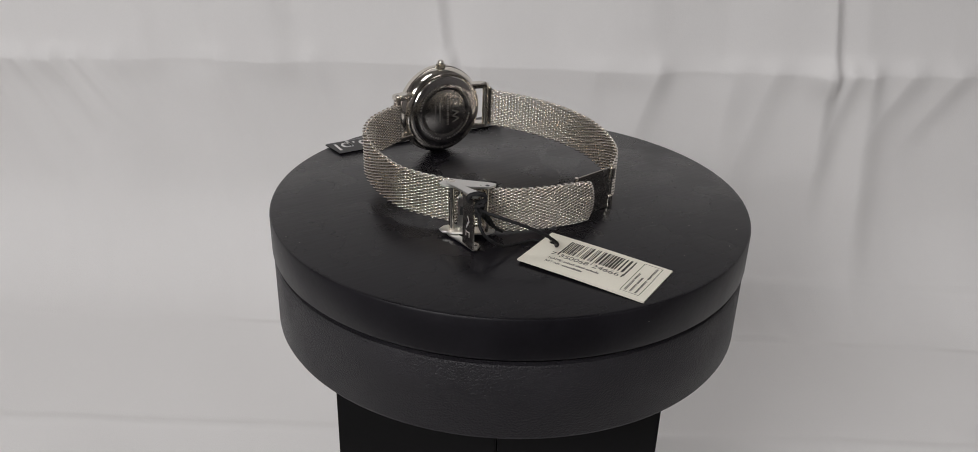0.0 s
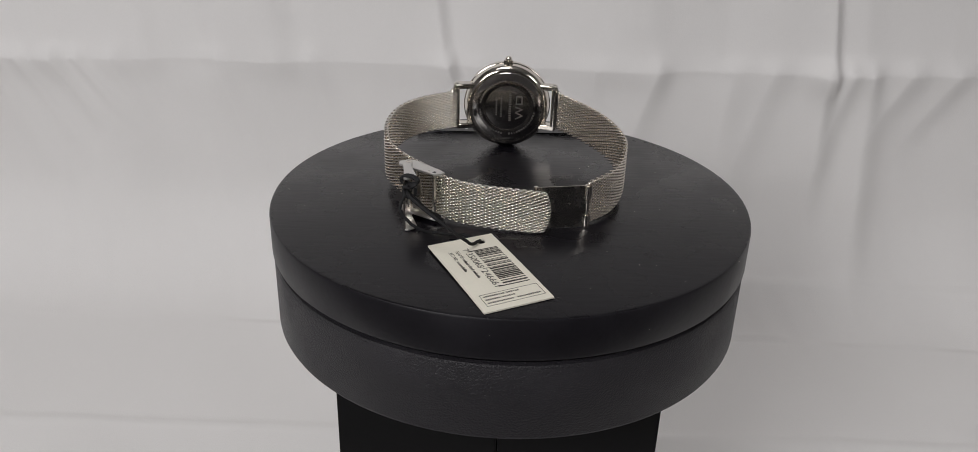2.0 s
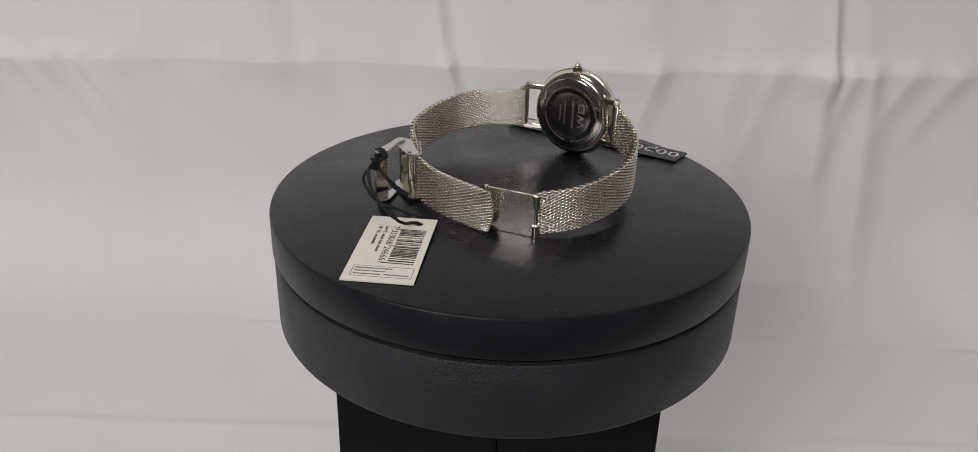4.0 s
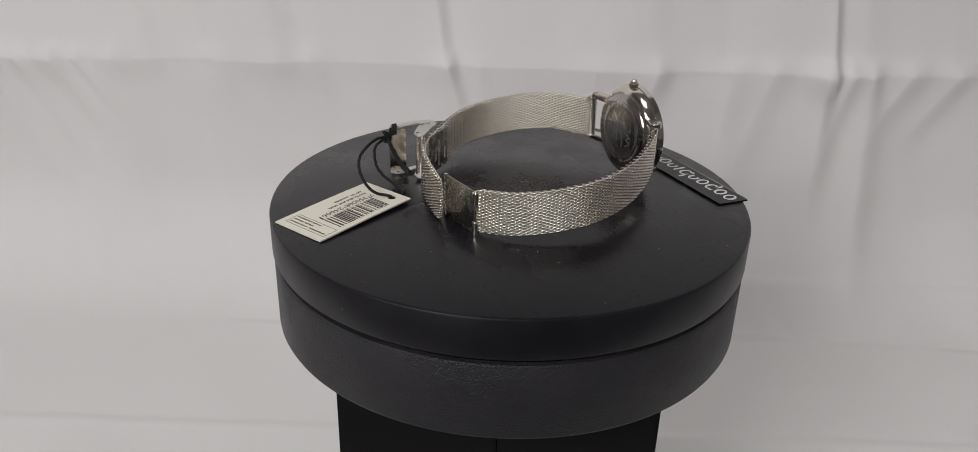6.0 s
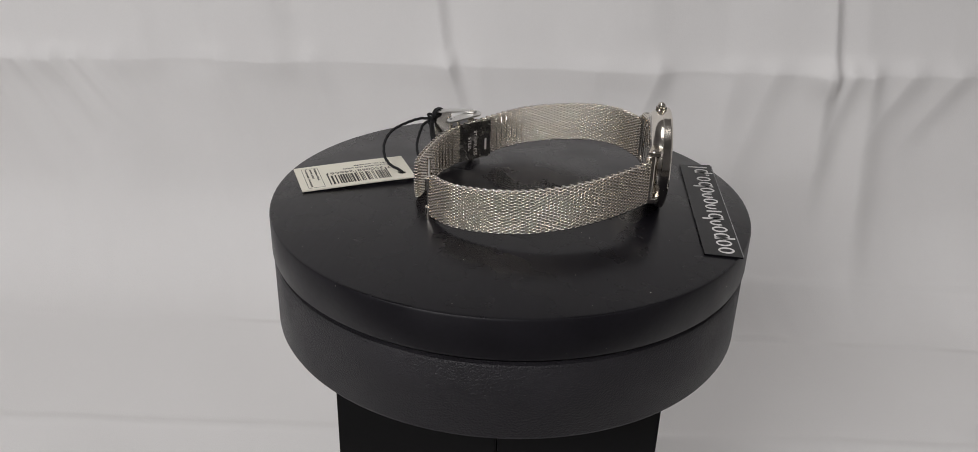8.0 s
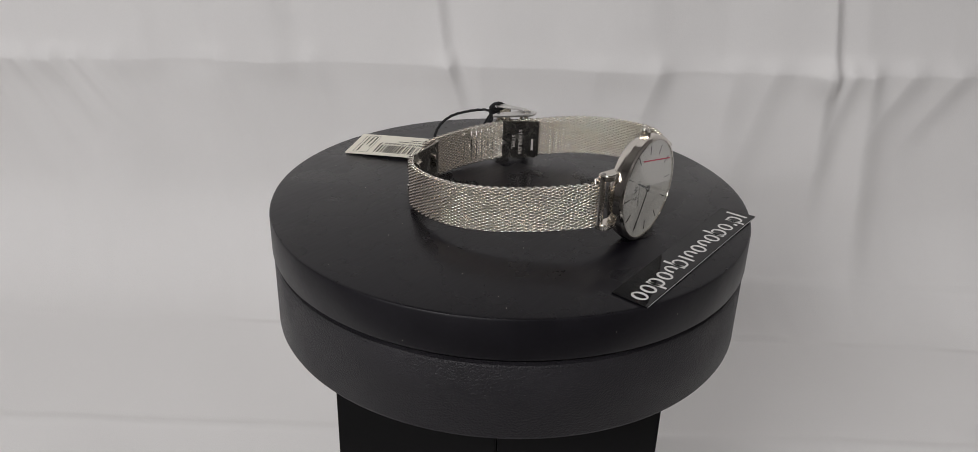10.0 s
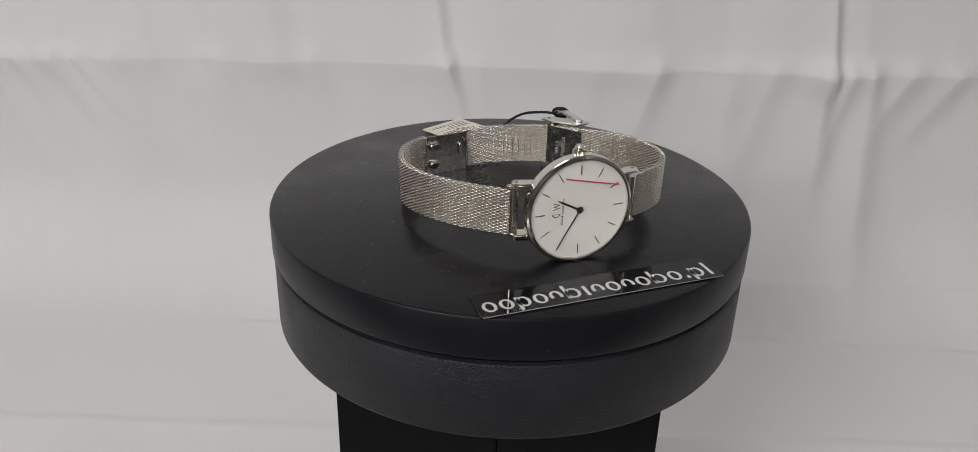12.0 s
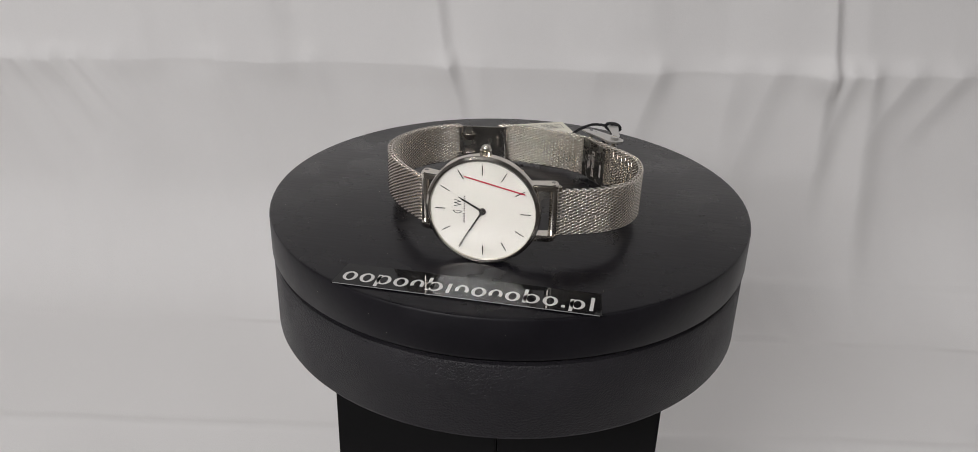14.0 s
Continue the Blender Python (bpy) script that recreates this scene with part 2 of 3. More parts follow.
    sol = ob.modifiers.new("thickness", "SOLIDIFY")
    sol.thickness, sol.offset = 0.0008, -1
    return ob


# ---- the turntable ----
def turntable_base():
    root = thing("display_pedestal", "black pedestal with a leatherette-covered drum under the turning plate", "pedestal", pose(0, 0, 0))
    z1, z0 = TOP - 0.185 * K, TOP - 0.505 * K
    r = 1.000 * K
    ring = lathe([(0, z0), (r - 0.012, z0), (r - 0.0012, z0), (r - 0.0004, z0 + 0.0004), (r, z0 + 0.0012), (r, z1 - 0.0012), (r - 0.0004, z1 - 0.0003),
                  (r - 0.0015, z1), (r - 0.004, z1 - 0.0012), (0, z1 - 0.0012)], n=160)
    part("drum", ring, LEATHER, root, "black grained leatherette band")
    # a small lap where the band's ends meet
    lap = box(0.0012, 0.008, 0.0065, pose(-r * 0.9995, 0.006, z1 - 0.0045), 0.0003)
    part("band_seam", lap, LEATHER, root)
    hub = lathe([(0, z1 - 0.002), (0.02, z1 - 0.002), (0.02, z1 + 0.0006), (0, z1 + 0.0006)], n=48)
    part("bearing", hub, PEDESTAL, root)
    w, d = 0.0446, 0.045
    for sx in (-1, 1):
        part("column_panel", box(w - 0.0003, 2 * d, z0 - 0.006, pose(sx * (w / 2) - 0.0009, 0.0, (z0 - 0.006) / 2 + 0.006), 0.0006), PEDESTAL, root)
    part("foot_plate", box(2 * w + 0.01, 2 * d + 0.01, 0.004, pose(0, 0, 0.006), 0.001), PEDESTAL, root)
    return root


def turntable_plate():
    root = thing("turntable_plate", "round black lacquered turning plate with fine dust on it", "turntable", pose(0, 0, TOP, 0, 0, FACING))
    h, r = 0.167 * K, 1.005 * K
    bm = lathe([(0, -h), (r - 0.001, -h), (r - 0.0002, -h + 0.0003), (r, -h + 0.0009), (r, -0.0008), (r - 0.00025, -0.00025), (r - 0.0008, 0), (0, 0)], n=192)
    board = part("board", bm, LACQUER, root)
    board.data.materials.append(EDGE)
    for face in board.data.polygons:
        face.material_index = 1 if abs(face.normal.z) < 0.5 else 0
    bm = bmesh.new()
    for k in range(44):
        if k < 30:
            a, q = random.uniform(0, 6.283), K * math.sqrt(random.uniform(0.02, 0.98))
            m = pose(q * math.cos(a), q * math.sin(a), 0.00004)
        else:
            a = random.uniform(0, 6.283)
            m = pose((r + 0.00003) * math.cos(a), (r + 0.00003) * math.sin(a), random.uniform(-h * 0.9, -0.001))
        bmesh.ops.create_icosphere(bm, subdivisions=1, radius=random.uniform(0.00004, 0.00009), matrix=m)
    tagged(part("dust", bm, CARD, root, "pale specks of dust"), kind="stuff")
    return root


# ---- the watch ----
# In the watch's space x points the way the dial faces, y along the dial's horizontal, z up; the origin is on the plate's axis.
HUB = Vector((0.632, 0.009, 0.2055)) * K
CASE_R = 0.207 * K
STRAP_W = 0.184 * K


def on_path(pts):
    """Strap centre line from (y, x) in plate radii; it sinks from the lugs to the plate at the clasp."""
    return [Vector((x * K, y * K, (0.294 - 0.108 * (0.62 - x)) * K - STRAP_W / 2)) for y, x in pts]


PATH_A = on_path([(0.256, 0.550), (0.335, 0.515), (0.42, 0.465), (0.49, 0.385), (0.53, 0.28), (0.54, 0.16), (0.52, 0.03), (0.47, -0.06),
                  (0.40, -0.14), (0.29, -0.262), (0.18, -0.325), (0.06, -0.355), (-0.07, -0.375), (-0.135, -0.381)])
PATH_B = on_path([(-0.240, 0.546), (-0.325, 0.455), (-0.40, 0.35), (-0.455, 0.235), (-0.482, 0.11), (-0.475, 0.0), (-0.44, -0.12),
                  (-0.385, -0.215), (-0.302, -0.290)])


def milanese(name, pts, parent, label, round_end=False):
    """Flattened wire coils, each hooked into the next, bent along the strap's path."""
    reach, thick, wire = 0.00072, 0.00054, 0.00027
    path = smooth_path(pts, 0.00104)
    wide = STRAP_W - 0.55 * MM
    turns, seg, sides = 14, 14, 7
    n = turns * seg + 1
    k = np.arange(n)
    ang = 2 * math.pi * k / seg
    zz = (k / (n - 1) - 0.5) * wide - 0.10 * MM
    verts, faces, base = [], [], 0
    for i, p in enumerate(path):
        t = (path[min(i + 1, len(path) - 1)] - path[max(i - 1, 0)])
        t = Vector((t.x, t.y, 0)).normalized()
        o = Vector((t.y, -t.x, 0))
        ph = -ang + (math.pi if i % 2 else 0)
        z = zz
        al = reach * np.cos(ph)
        if round_end and i > len(path) - 8:
            f = (i - (len(path) - 8)) / 7
            z = z * (1 - 0.06 * f * f)
            al = al - 1.5 * MM * f * (2 * zz / wide) ** 2
        ou = thick * np.sin(ph)
        c = np.array(p)[None] + al[:, None] * np.array(t)[None] + ou[:, None] * np.array(o)[None]
        c[:, 2] += z
        tan = np.gradient(c, axis=0)
        tan /= np.linalg.norm(tan, axis=1)[:, None]
        rad = np.cos(ph)[:, None] * np.array(t)[None] * 0.45 + np.sin(ph)[:, None] * np.array(o)[None]
        rad -= tan * (rad * tan).sum(1)[:, None]
        rad /= np.linalg.norm(rad, axis=1)[:, None]
        bi = np.cross(tan, rad)
        q = 2 * math.pi * np.arange(sides) / sides
        ring = c[:, None] + wire * (np.cos(q)[None, :, None] * rad[:, None] + np.sin(q)[None, :, None] * bi[:, None])
        verts.append(ring.reshape(-1, 3))
        idx = base + np.arange(n * sides).reshape(n, sides)
        a, b = idx[:-1], idx[1:]
        faces.append(np.stack([a, np.roll(a, -1, 1), np.roll(b, -1, 1), b], 2).reshape(-1, 4))
        base += n * sides
    me = bpy.data.meshes.new(name)
    me.from_pydata(np.concatenate(verts).tolist(), [], np.concatenate(faces).tolist())
    me.materials.append(MESH)
    me.shade_smooth()
    ob = new(name, me)
    ob.parent = parent
    ob["label"] = label
    ob["kind"] = "stuff"
    return ob


def watch():
    root = thing("wrist_watch", "silver steel watch with white dial and mesh bracelet, standing upright", "watch", pose(0, 0, TOP, 0, 0, FACING))
    face = Matrix.Translation(HUB) @ Matrix(((0, 0, 1, 0), (1, 0, 0, 0), (0, 1, 0, 0), (0, 0, 0, 1)))   # x: across, y: up, z: out of the dial
    r = CASE_R
    # case: back half, waist and polished bezel; z = 0 is the dial
    case = lathe([(r * 0.80, -5.0 * MM), (r * 0.86, -4.95 * MM), (r * 0.895, -4.7 * MM), (r * 0.935, -4.1 * MM), (r * 0.962, -3.3 * MM), (r * 0.978, -2.5 * MM), (r * 0.983, -2.05 * MM), (r * 0.992, -2.0 * MM), (r, -1.9 * MM),
                  (r, -0.05 * MM), (r * 0.99, 0.2 * MM), (r * 0.955, 0.55 * MM), (r * 0.938, 0.60 * MM), (r * 0.925, 0.55 * MM), (r * 0.918, 0.0), (r * 0.918, -1.2 * MM), (r * 0.80, -1.4 * MM)], face, 128)
    body = part("case", case, STEEL, root, "polished steel case", 22)
    cover = lathe([(0, -5.55 * MM), (r * 0.50, -5.55 * MM), (r * 0.515, -5.50 * MM), (r * 0.53, -5.55 * MM), (r * 0.74, -5.5 * MM), (r * 0.765, -5.3 * MM), (r * 0.80, -5.25 * MM),
                   (r * 0.815, -5.0 * MM), (r * 0.815, -4.6 * MM), (0, -4.6 * MM)], face, 128)
    back = part("case_back", cover, BACKPLATE, root, "engraved steel case back")
    behind = face @ Matrix.Translation((0, 0, -5.56 * MM)) @ pose(0, 0, 0, 0, 180, 0)
    # engraving: a ring of short marks and rows that cannot be read
    bm = bmesh.new()
    for k in range(64):
        if k % 16 in (0, 15):
            continue
        a = 2 * math.pi * k / 64
        m = behind @ pose(0.63 * r * math.cos(a), 0.63 * r * math.sin(a), -0.03 * MM, 0, 0, math.degrees(a) + random.uniform(-6, 6))
        bmesh.ops.create_cube(bm, size=1, matrix=m @ Matrix.Diagonal((random.uniform(0.45, 0.75) * MM, random.uniform(0.2, 0.6) * MM, 0.05 * MM, 1)))
    part("engraved_ring", bm, ENGRAVED, back)
    bm = bmesh.new()
    for x, w, h in ((-2.0, 6.8, 0.75), (0.9, 9.4, 1.0)):
        n = 12
        for k in range(n):
            y = (k - (n - 1) / 2) * w / n
            bmesh.ops.create_cube(bm, size=1, matrix=behind @ pose(x * MM, y * MM, 0.0) @ Matrix.Diagonal((h * random.uniform(0.6, 1.0) * MM, w / n * 0.55 * MM, 0.05 * MM, 1)))
    for k in range(9):
        bmesh.ops.create_cube(bm, size=1, matrix=behind @ pose(-3.6 * MM, (k - 4) * 0.6 * MM, 0.0) @ Matrix.Diagonal((0.5 * MM, 0.35 * MM, 0.05 * MM, 1)))
    part("engraved_rows", bm, ENGRAVED, back)
    bm = bmesh.new()
    for x, y, a, l in ((3.9, 1.3, 0, 2.4), (3.0, 2.6, 90, 2.2), (4.8, 2.6, 90, 2.2), (3.9, 3.8, 0, 1.9), (3.9, -3.3, 25, 2.6), (3.9, -2.2, -25, 2.6), (3.9, -1.1, 25, 2.6), (3.9, -0.2, -20, 2.6)):
        bmesh.ops.create_cube(bm, size=1, matrix=behind @ pose(x * MM, y * MM, 0, 0, 0, a) @ Matrix.Diagonal((l * MM, 0.42 * MM, 0.05 * MM, 1)))
    part("engraved_emblem", bm, ENGRAVED, back)
    # dial
    dial = part("dial", lathe([(0, -0.02 * MM), (r * 0.914, -0.02 * MM), (r * 0.914, -0.5 * MM), (0, -0.5 * MM)], face, 96), DIAL, root, "plain white dial")
    for k in range(12):
        a = k * 30
        m = face @ pose(0, 0, 0.06 * MM, 0, 0, a + 1.5) @ pose(0.745 * r, 0, 0)
        part("hour_mark", box(0.18 * r, 0.23 * MM, 0.16 * MM, m, 0.05 * MM, 1), GUNMETAL, dial)
    for name, vx, vy, back_len, wide, z in (("hour_hand", -0.088, 0.046, 0.9, 0.66, 0.13), ("minute_hand", -0.084, -0.146, 1.0, 0.50, 0.24)):
        tip = Vector((vx, vy, 0)) * K
        a, ln = math.degrees(math.atan2(tip.y, tip.x)), tip.length
        out = [(-back_len * MM, -wide / 2 * MM), (ln * 0.8, -wide / 2 * 0.8 * MM), (ln, -0.08 * MM), (ln, 0.08 * MM), (ln * 0.8, wide / 2 * 0.8 * MM), (-back_len * MM, wide / 2 * MM)]
        part(name, plate(out, 0, 0.08 * MM, face @ pose(0, 0, z * MM, 0, 0, a), 0.04 * MM, 1), GUNMETAL, dial, "dark steel hand")
    part("hand_pin", lathe([(0, 0), (0.85 * MM, 0), (0.9 * MM, 0.34 * MM), (0.8 * MM, 0.38 * MM), (0, 0.38 * MM)], face, 32), GUNMETAL, dial)
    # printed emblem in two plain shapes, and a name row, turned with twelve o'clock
    half = [(0.8 * math.cos(radians(q)) * MM, 1.15 * math.sin(radians(q)) * MM) for q in range(-90, 91, 15)]
    hollow = [(0.0, -0.8 * MM)] + [(0.48 * math.cos(radians(q)) * MM, 0.8 * math.sin(radians(q)) * MM) for q in range(-75, 76, 15)] + [(0.0, 0.8 * MM)]
    emblem = face @ pose(-6.3 * MM, 0.7 * MM, 0.0)
    bm = bmesh.new()
    turn = emblem @ pose(0, -1.15 * MM, 0.015 * MM, 0, 0, -90) @ pose(0, 0, 0)
    outer = [bm.verts.new(turn @ Vector((x * 1.1, y, 0))) for x, y in half]
    inner = [bm.verts.new(turn @ Vector((x * 1.1 + 0.14 * MM, y, 0))) for x, y in hollow]
    for i in range(12):
        bm.faces.new((outer[i], outer[i + 1], inner[i + 1], inner[i]))
    bm.faces.new((outer[0], inner[0], inner[12], outer[12]))
    for k, a in enumerate((16, -16, 16, -16)):
        bmesh.ops.create_cube(bm, size=1, matrix=emblem @ pose(0, (0.25 + 0.42 * k) * MM, 0.01 * MM, 0, 0, a) @ Matrix.Diagonal((1.7 * MM, 0.20 * MM, 0.03 * MM, 1)))
    part("printed_emblem", bm, DARK, dial)
    bm = bmesh.new()
    for k in range(16):
        if k == 6:
            continue
        h = random.choice((0.42, 0.42, 0.62))
        bmesh.ops.create_cube(bm, size=1, matrix=face @ pose((-4.55 - (h - 0.42) / 2) * MM, (k - 7.5) * 0.46 * MM, 0.01 * MM) @ Matrix.Diagonal((h * MM, 0.25 * MM, 0.03 * MM, 1)))
    part("printed_row", bm, DARK, dial)
    glass = part("crystal", lathe([(0, 0.56 * MM), (r * 0.88, 0.56 * MM), (r * 0.919, 0.50 * MM), (r * 0.919, 0.40 * MM), (0, 0.40 * MM)], face, 96), CRYSTAL, root, "clear flat crystal")
    glass.visible_shadow = False
    a0, a1 = Vector((-0.066, 0.129, 0)) * K, Vector((0.150, 0.083, 0)) * K
    mid, ln = (a0 + a1) / 2, (a1 - a0).length
    part("film_edge", box(ln, 0.30 * MM, 0.04 * MM, face @ pose(mid.x, mid.y, 0.60 * MM, 0, 0, math.degrees(math.atan2(a1.y - a0.y, a1.x - a0.x)))), RED, root, "thin red edge of the protective film")
    # crown on top, at three o'clock
    stem = face @ Matrix.Translation((0, r - 0.75 * MM, -2.4 * MM)) @ pose(0, 0, 0, -90, 0, 0)
    bm = bmesh.new()
    n = 40
    lo, hi = [], []
    for k in range(n):
        rr = (1.50 if k % 2 else 1.28) * MM
        a = 2 * math.pi * k / n
        lo.append(bm.verts.new((rr * math.cos(a), rr * math.sin(a), 0.25 * MM)))
        hi.append(bm.verts.new((rr * math.cos(a), rr * math.sin(a), 1.55 * MM)))
    bm.faces.new(lo[::-1])
    bm.faces.new(hi)
    for k in range(n):
        bm.faces.new((lo[k], lo[(k + 1) % n], hi[(k + 1) % n], hi[k]))
    bm.transform(stem)
    crown = part("crown", bm, STEEL, root, "fluted steel crown with a round cap")
    part("crown_cap", lathe([(0.8 * MM, -0.6 * MM), (0.8 * MM, 1.3 * MM)] + [(1.12 * MM * math.cos(radians(q)), 1.95 * MM + 0.95 * MM * math.sin(radians(q))) for q in range(-40, 91, 10)], stem, 32), STEEL, crown)
    # lugs and bars
    for side in (-1, 1):
        reach = 0.95 if side > 0 else 0.88
        for up in (-1, 1):
            out = [(x * K, z * MM) for x, z in ((0.150, -1.5), (0.205, -2.4), (0.252, -3.2), (0.267, -2.7), (0.271, -1.4), (0.267, 0.0), (0.25, 0.8), (0.20, 1.3), (0.150, 1.6))]
            m = face @ Matrix.Translation((0, up * 0.0975 * K, -2.9 * MM)) @ Matrix(((side * reach, 0, 0, 0), (0, 0, 1, 0), (0, 1, 0, 0), (0, 0, 0, 1)))
            lug = part("lug", plate(out, -0.85 * MM, 0.85 * MM, m, 0.35 * MM, 3), STEEL, root)
            part("lug_screw", lathe([(0, -0.1 * MM), (0.5 * MM, -0.1 * MM), (0.5 * MM, 0.08 * MM), (0.38 * MM, 0.1 * MM), (0, 0.02 * MM)], face @ pose(side * reach * 0.252 * K, up * (0.0975 * K + 0.85 * MM), -4.6 * MM, -90 * up), 20), GUNMETAL, lug)
        bm = lathe([(0, -0.091 * K), (1.15 * MM, -0.091 * K), (1.15 * MM, 0.091 * K), (0, 0.091 * K)], face @ pose(side * reach * 0.256 * K, 0, -5.0 * MM, 90), 24)
        part("spring_bar", bm, STEEL, root)
        part("strap_end", box(1.7 * MM, STRAP_W, 1.2 * MM, face @ pose(side * reach * 0.270 * K, 0, -6.0 * MM, 0, side * 30, 0), 0.4 * MM, 3), STEEL, root)
    milanese("mesh_strap", PATH_A, root, "woven steel mesh strap with a rounded tail", True)
    milanese("mesh_strap", PATH_B, root, "woven steel mesh strap")
    clasp(root)
    hook_plate(root)
    return root


def clasp(root):
    """Sliding clasp on the long strap, its locking lever swung open."""
    a, b = Vector((-0.135 * K, 0.400 * K, 0)), Vector((-0.268 * K, 0.292 * K, 0))
    mid = (a + b) / 2
    m = pose(mid.x, mid.y, STRAP_W / 2 + 0.25 * MM + 0.005 * K, 0, 0, math.degrees(math.atan2(b.y - a.y, b.x - a.x)))
    # x along the strap to its tail, y: which side is away from the wrist
    out = -1
    inner = part("clasp_plate", box(11.6 * MM, 0.5 * MM, STRAP_W - 0.5 * MM, m @ pose(0, -out * 1.15 * MM, 0.7 * MM), 0.12 * MM), HOOK, root, "smooth steel clasp plate with stamped words")
    t = m @ pose(0, -out * 1.42 * MM, 0, 90, 0, 180) @ pose(0, 0, 0, 0, 0, -90)
    words("stamped_words", "STAINLESS", 1.55 * MM, ETCH, inner, t @ pose(-4.1 * MM, -0.6 * MM, 0), width=8.2 * MM)
    words("stamped_words", "STEEL", 1.55 * MM, ETCH, inner, t @ pose(-2.3 * MM, -2.7 * MM, 0), width=4.6 * MM)
    # no opening: a pale bar, the light caught in the slot put into its colour
    part("lit_slot", box(0.7 * MM, 0.1 * MM, 3.8 * MM, m @ pose(-3.8 * MM, -out * 1.40 * MM, -1.0 * MM)), ETCH, inner)
    # side plates over and under the strap, riveted to the lever
    mid = Vector((-0.250, 0.360, 0)) * K
    side = pose(mid.x, mid.y, 0, 0, 0, math.degrees(math.atan2(-0.177, -0.115)))
    shape = [(-7.6, 0.2), (-6.6, 2.0), (-4.5, 3.2), (0, 2.3), (5.2, 1.5), (7.4, 0.7), (7.2, -0.6), (5.6, -1.9), (3, -2.0), (-4, -1.9), (-6.6, -1.5)]
    for up, z in ((-1, 0.020), (1, 0.2125)):
        flip = pose(0, 0, 0) if up > 0 else pose(0, 0, 0, 180)
        fl = part("clasp_flange", plate([(x * MM, y * MM) for x, y in shape], -0.28 * MM, 0.28 * MM, side @ pose(0, 0, z * K), 0.1 * MM), FLANGE, root, "thin bright side plate of the clasp")
        part("rivet", lathe([(0, 0.1 * MM), (0.95 * MM, 0.1 * MM), (0.9 * MM, 0.95 * MM), (0.6 * MM, 1.08 * MM), (0, 1.1 * MM)], side @ pose(-4.2 * MM, 0, z * K) @ flip, 24), STEEL, fl)
        # no hole is cut: a dark disc carries its shade as colour
        part("pin_hole", lathe([(0, 0.2 * MM), (0.55 * MM, 0.2 * MM), (0.55 * MM, 0.31 * MM), (0, 0.31 * MM)], side @ pose(5.1 * MM, -0.9 * MM, z * K) @ flip, 20), DARK, fl)
        part("pin_hole", lathe([(0, 0.2 * MM), (0.3 * MM, 0.2 * MM), (0.3 * MM, 0.31 * MM), (0, 0.31 * MM)], side @ pose(3.4 * MM, -0.9 * MM, z * K) @ flip, 16), BRUSHED, fl)
    lo, hi = 0.022 * K, 0.211 * K
    for x, y, rr in ((-4.2, 0.0, 0.75), (5.1, -0.9, 0.6), (3.6, 1.0, 0.5), (-2.2, 0.6, 0.5)):
        part("cross_bar", lathe([(0, lo), (rr * MM, lo), (rr * MM, hi), (0, hi)], side @ pose(x * MM, y * MM, 0), 16), STEEL, root)
    block = part("catch_block", box(2.4 * MM, 1.4 * MM, 9.0 * MM, side @ pose(-1.4 * MM, -0.3 * MM, 0.10 * K), 0.25 * MM), BRUSHED, root, "small steel catch")
    # thin dark bar on the block, painted shade for the slot's depth
    part("catch_slot_shade", box(1.0 * MM, 0.1 * MM, 2.4 * MM, side @ pose(-1.4 * MM, -1.03 * MM, 0.11 * K)), DARK, block)
    # the lever: a channel with a web and two arms, swung out from the strap
    web = box(0.078 * K, 0.5 * MM, 0.206 * K, pose(-0.352 * K, 0.416 * K, 0.113 * K), 0.15 * MM)
    lever = part("lever", web, STEEL, root, "polished locking lever, swung open")
    arm = [(-0.195, 0.412), (-0.202, 0.428), (-0.232, 0.434), (-0.30, 0.424), (-0.388, 0.417), (-0.393, 0.402), (-0.372, 0.378), (-0.352, 0.371), (-0.338, 0.376), (-0.26, 0.399), (-0.21, 0.396)]
    for z in (0.0095, 0.2225):
        bar = part("lever_arm", plate([(x * K, y * K) for x, y in arm], -0.25 * MM, 0.25 * MM, pose(0, 0, z * K), 0.1 * MM), FLANGE, lever)
        # the arm's hole too is a black disc, its inner shade painted
        part("pin_hole", lathe([(0, 0.2 * MM), (0.4 * MM, 0.2 * MM), (0.4 * MM, 0.28 * MM), (0, 0.28 * MM)], pose(-0.362 * K, 0.389 * K, z * K), 16), DARK, bar)
    bm = bmesh.new()
    for x, z, a, l in ((-0.8, -3.0, 90, 1.6), (0.0, -2.5, 0, 1.4), (0.8, -3.0, 90, 1.6), (-0.3, 0.1, 65, 1.9), (0.3, -0.6, 65, 1.9), (-0.3, 1.2, 115, 1.9)):
        bmesh.ops.create_cube(bm, size=1, matrix=pose(-0.352 * K, 0.416 * K + 0.26 * MM, 0.108 * K) @ pose(x * MM, 0, z * MM, 0, a, 0) @ Matrix.Diagonal((l * MM, 0.04 * MM, 0.32 * MM, 1)))
    part("engraved_emblem", bm, ETCH, lever)
    # upright ribs on the strap's inner face, either side of the clasp
    path = smooth_path(PATH_A, 0.0005)
    at = min(range(len(path)), key=lambda i: (path[i] - Vector((-0.21 * K, 0.345 * K, path[i].z))).length)
    for off in (-19, -17, -15, -13, -11, -9, 9, 11, 13, 15, 17, 20):
        i = at + 2 * off
        t = path[i + 1] - path[i - 1]
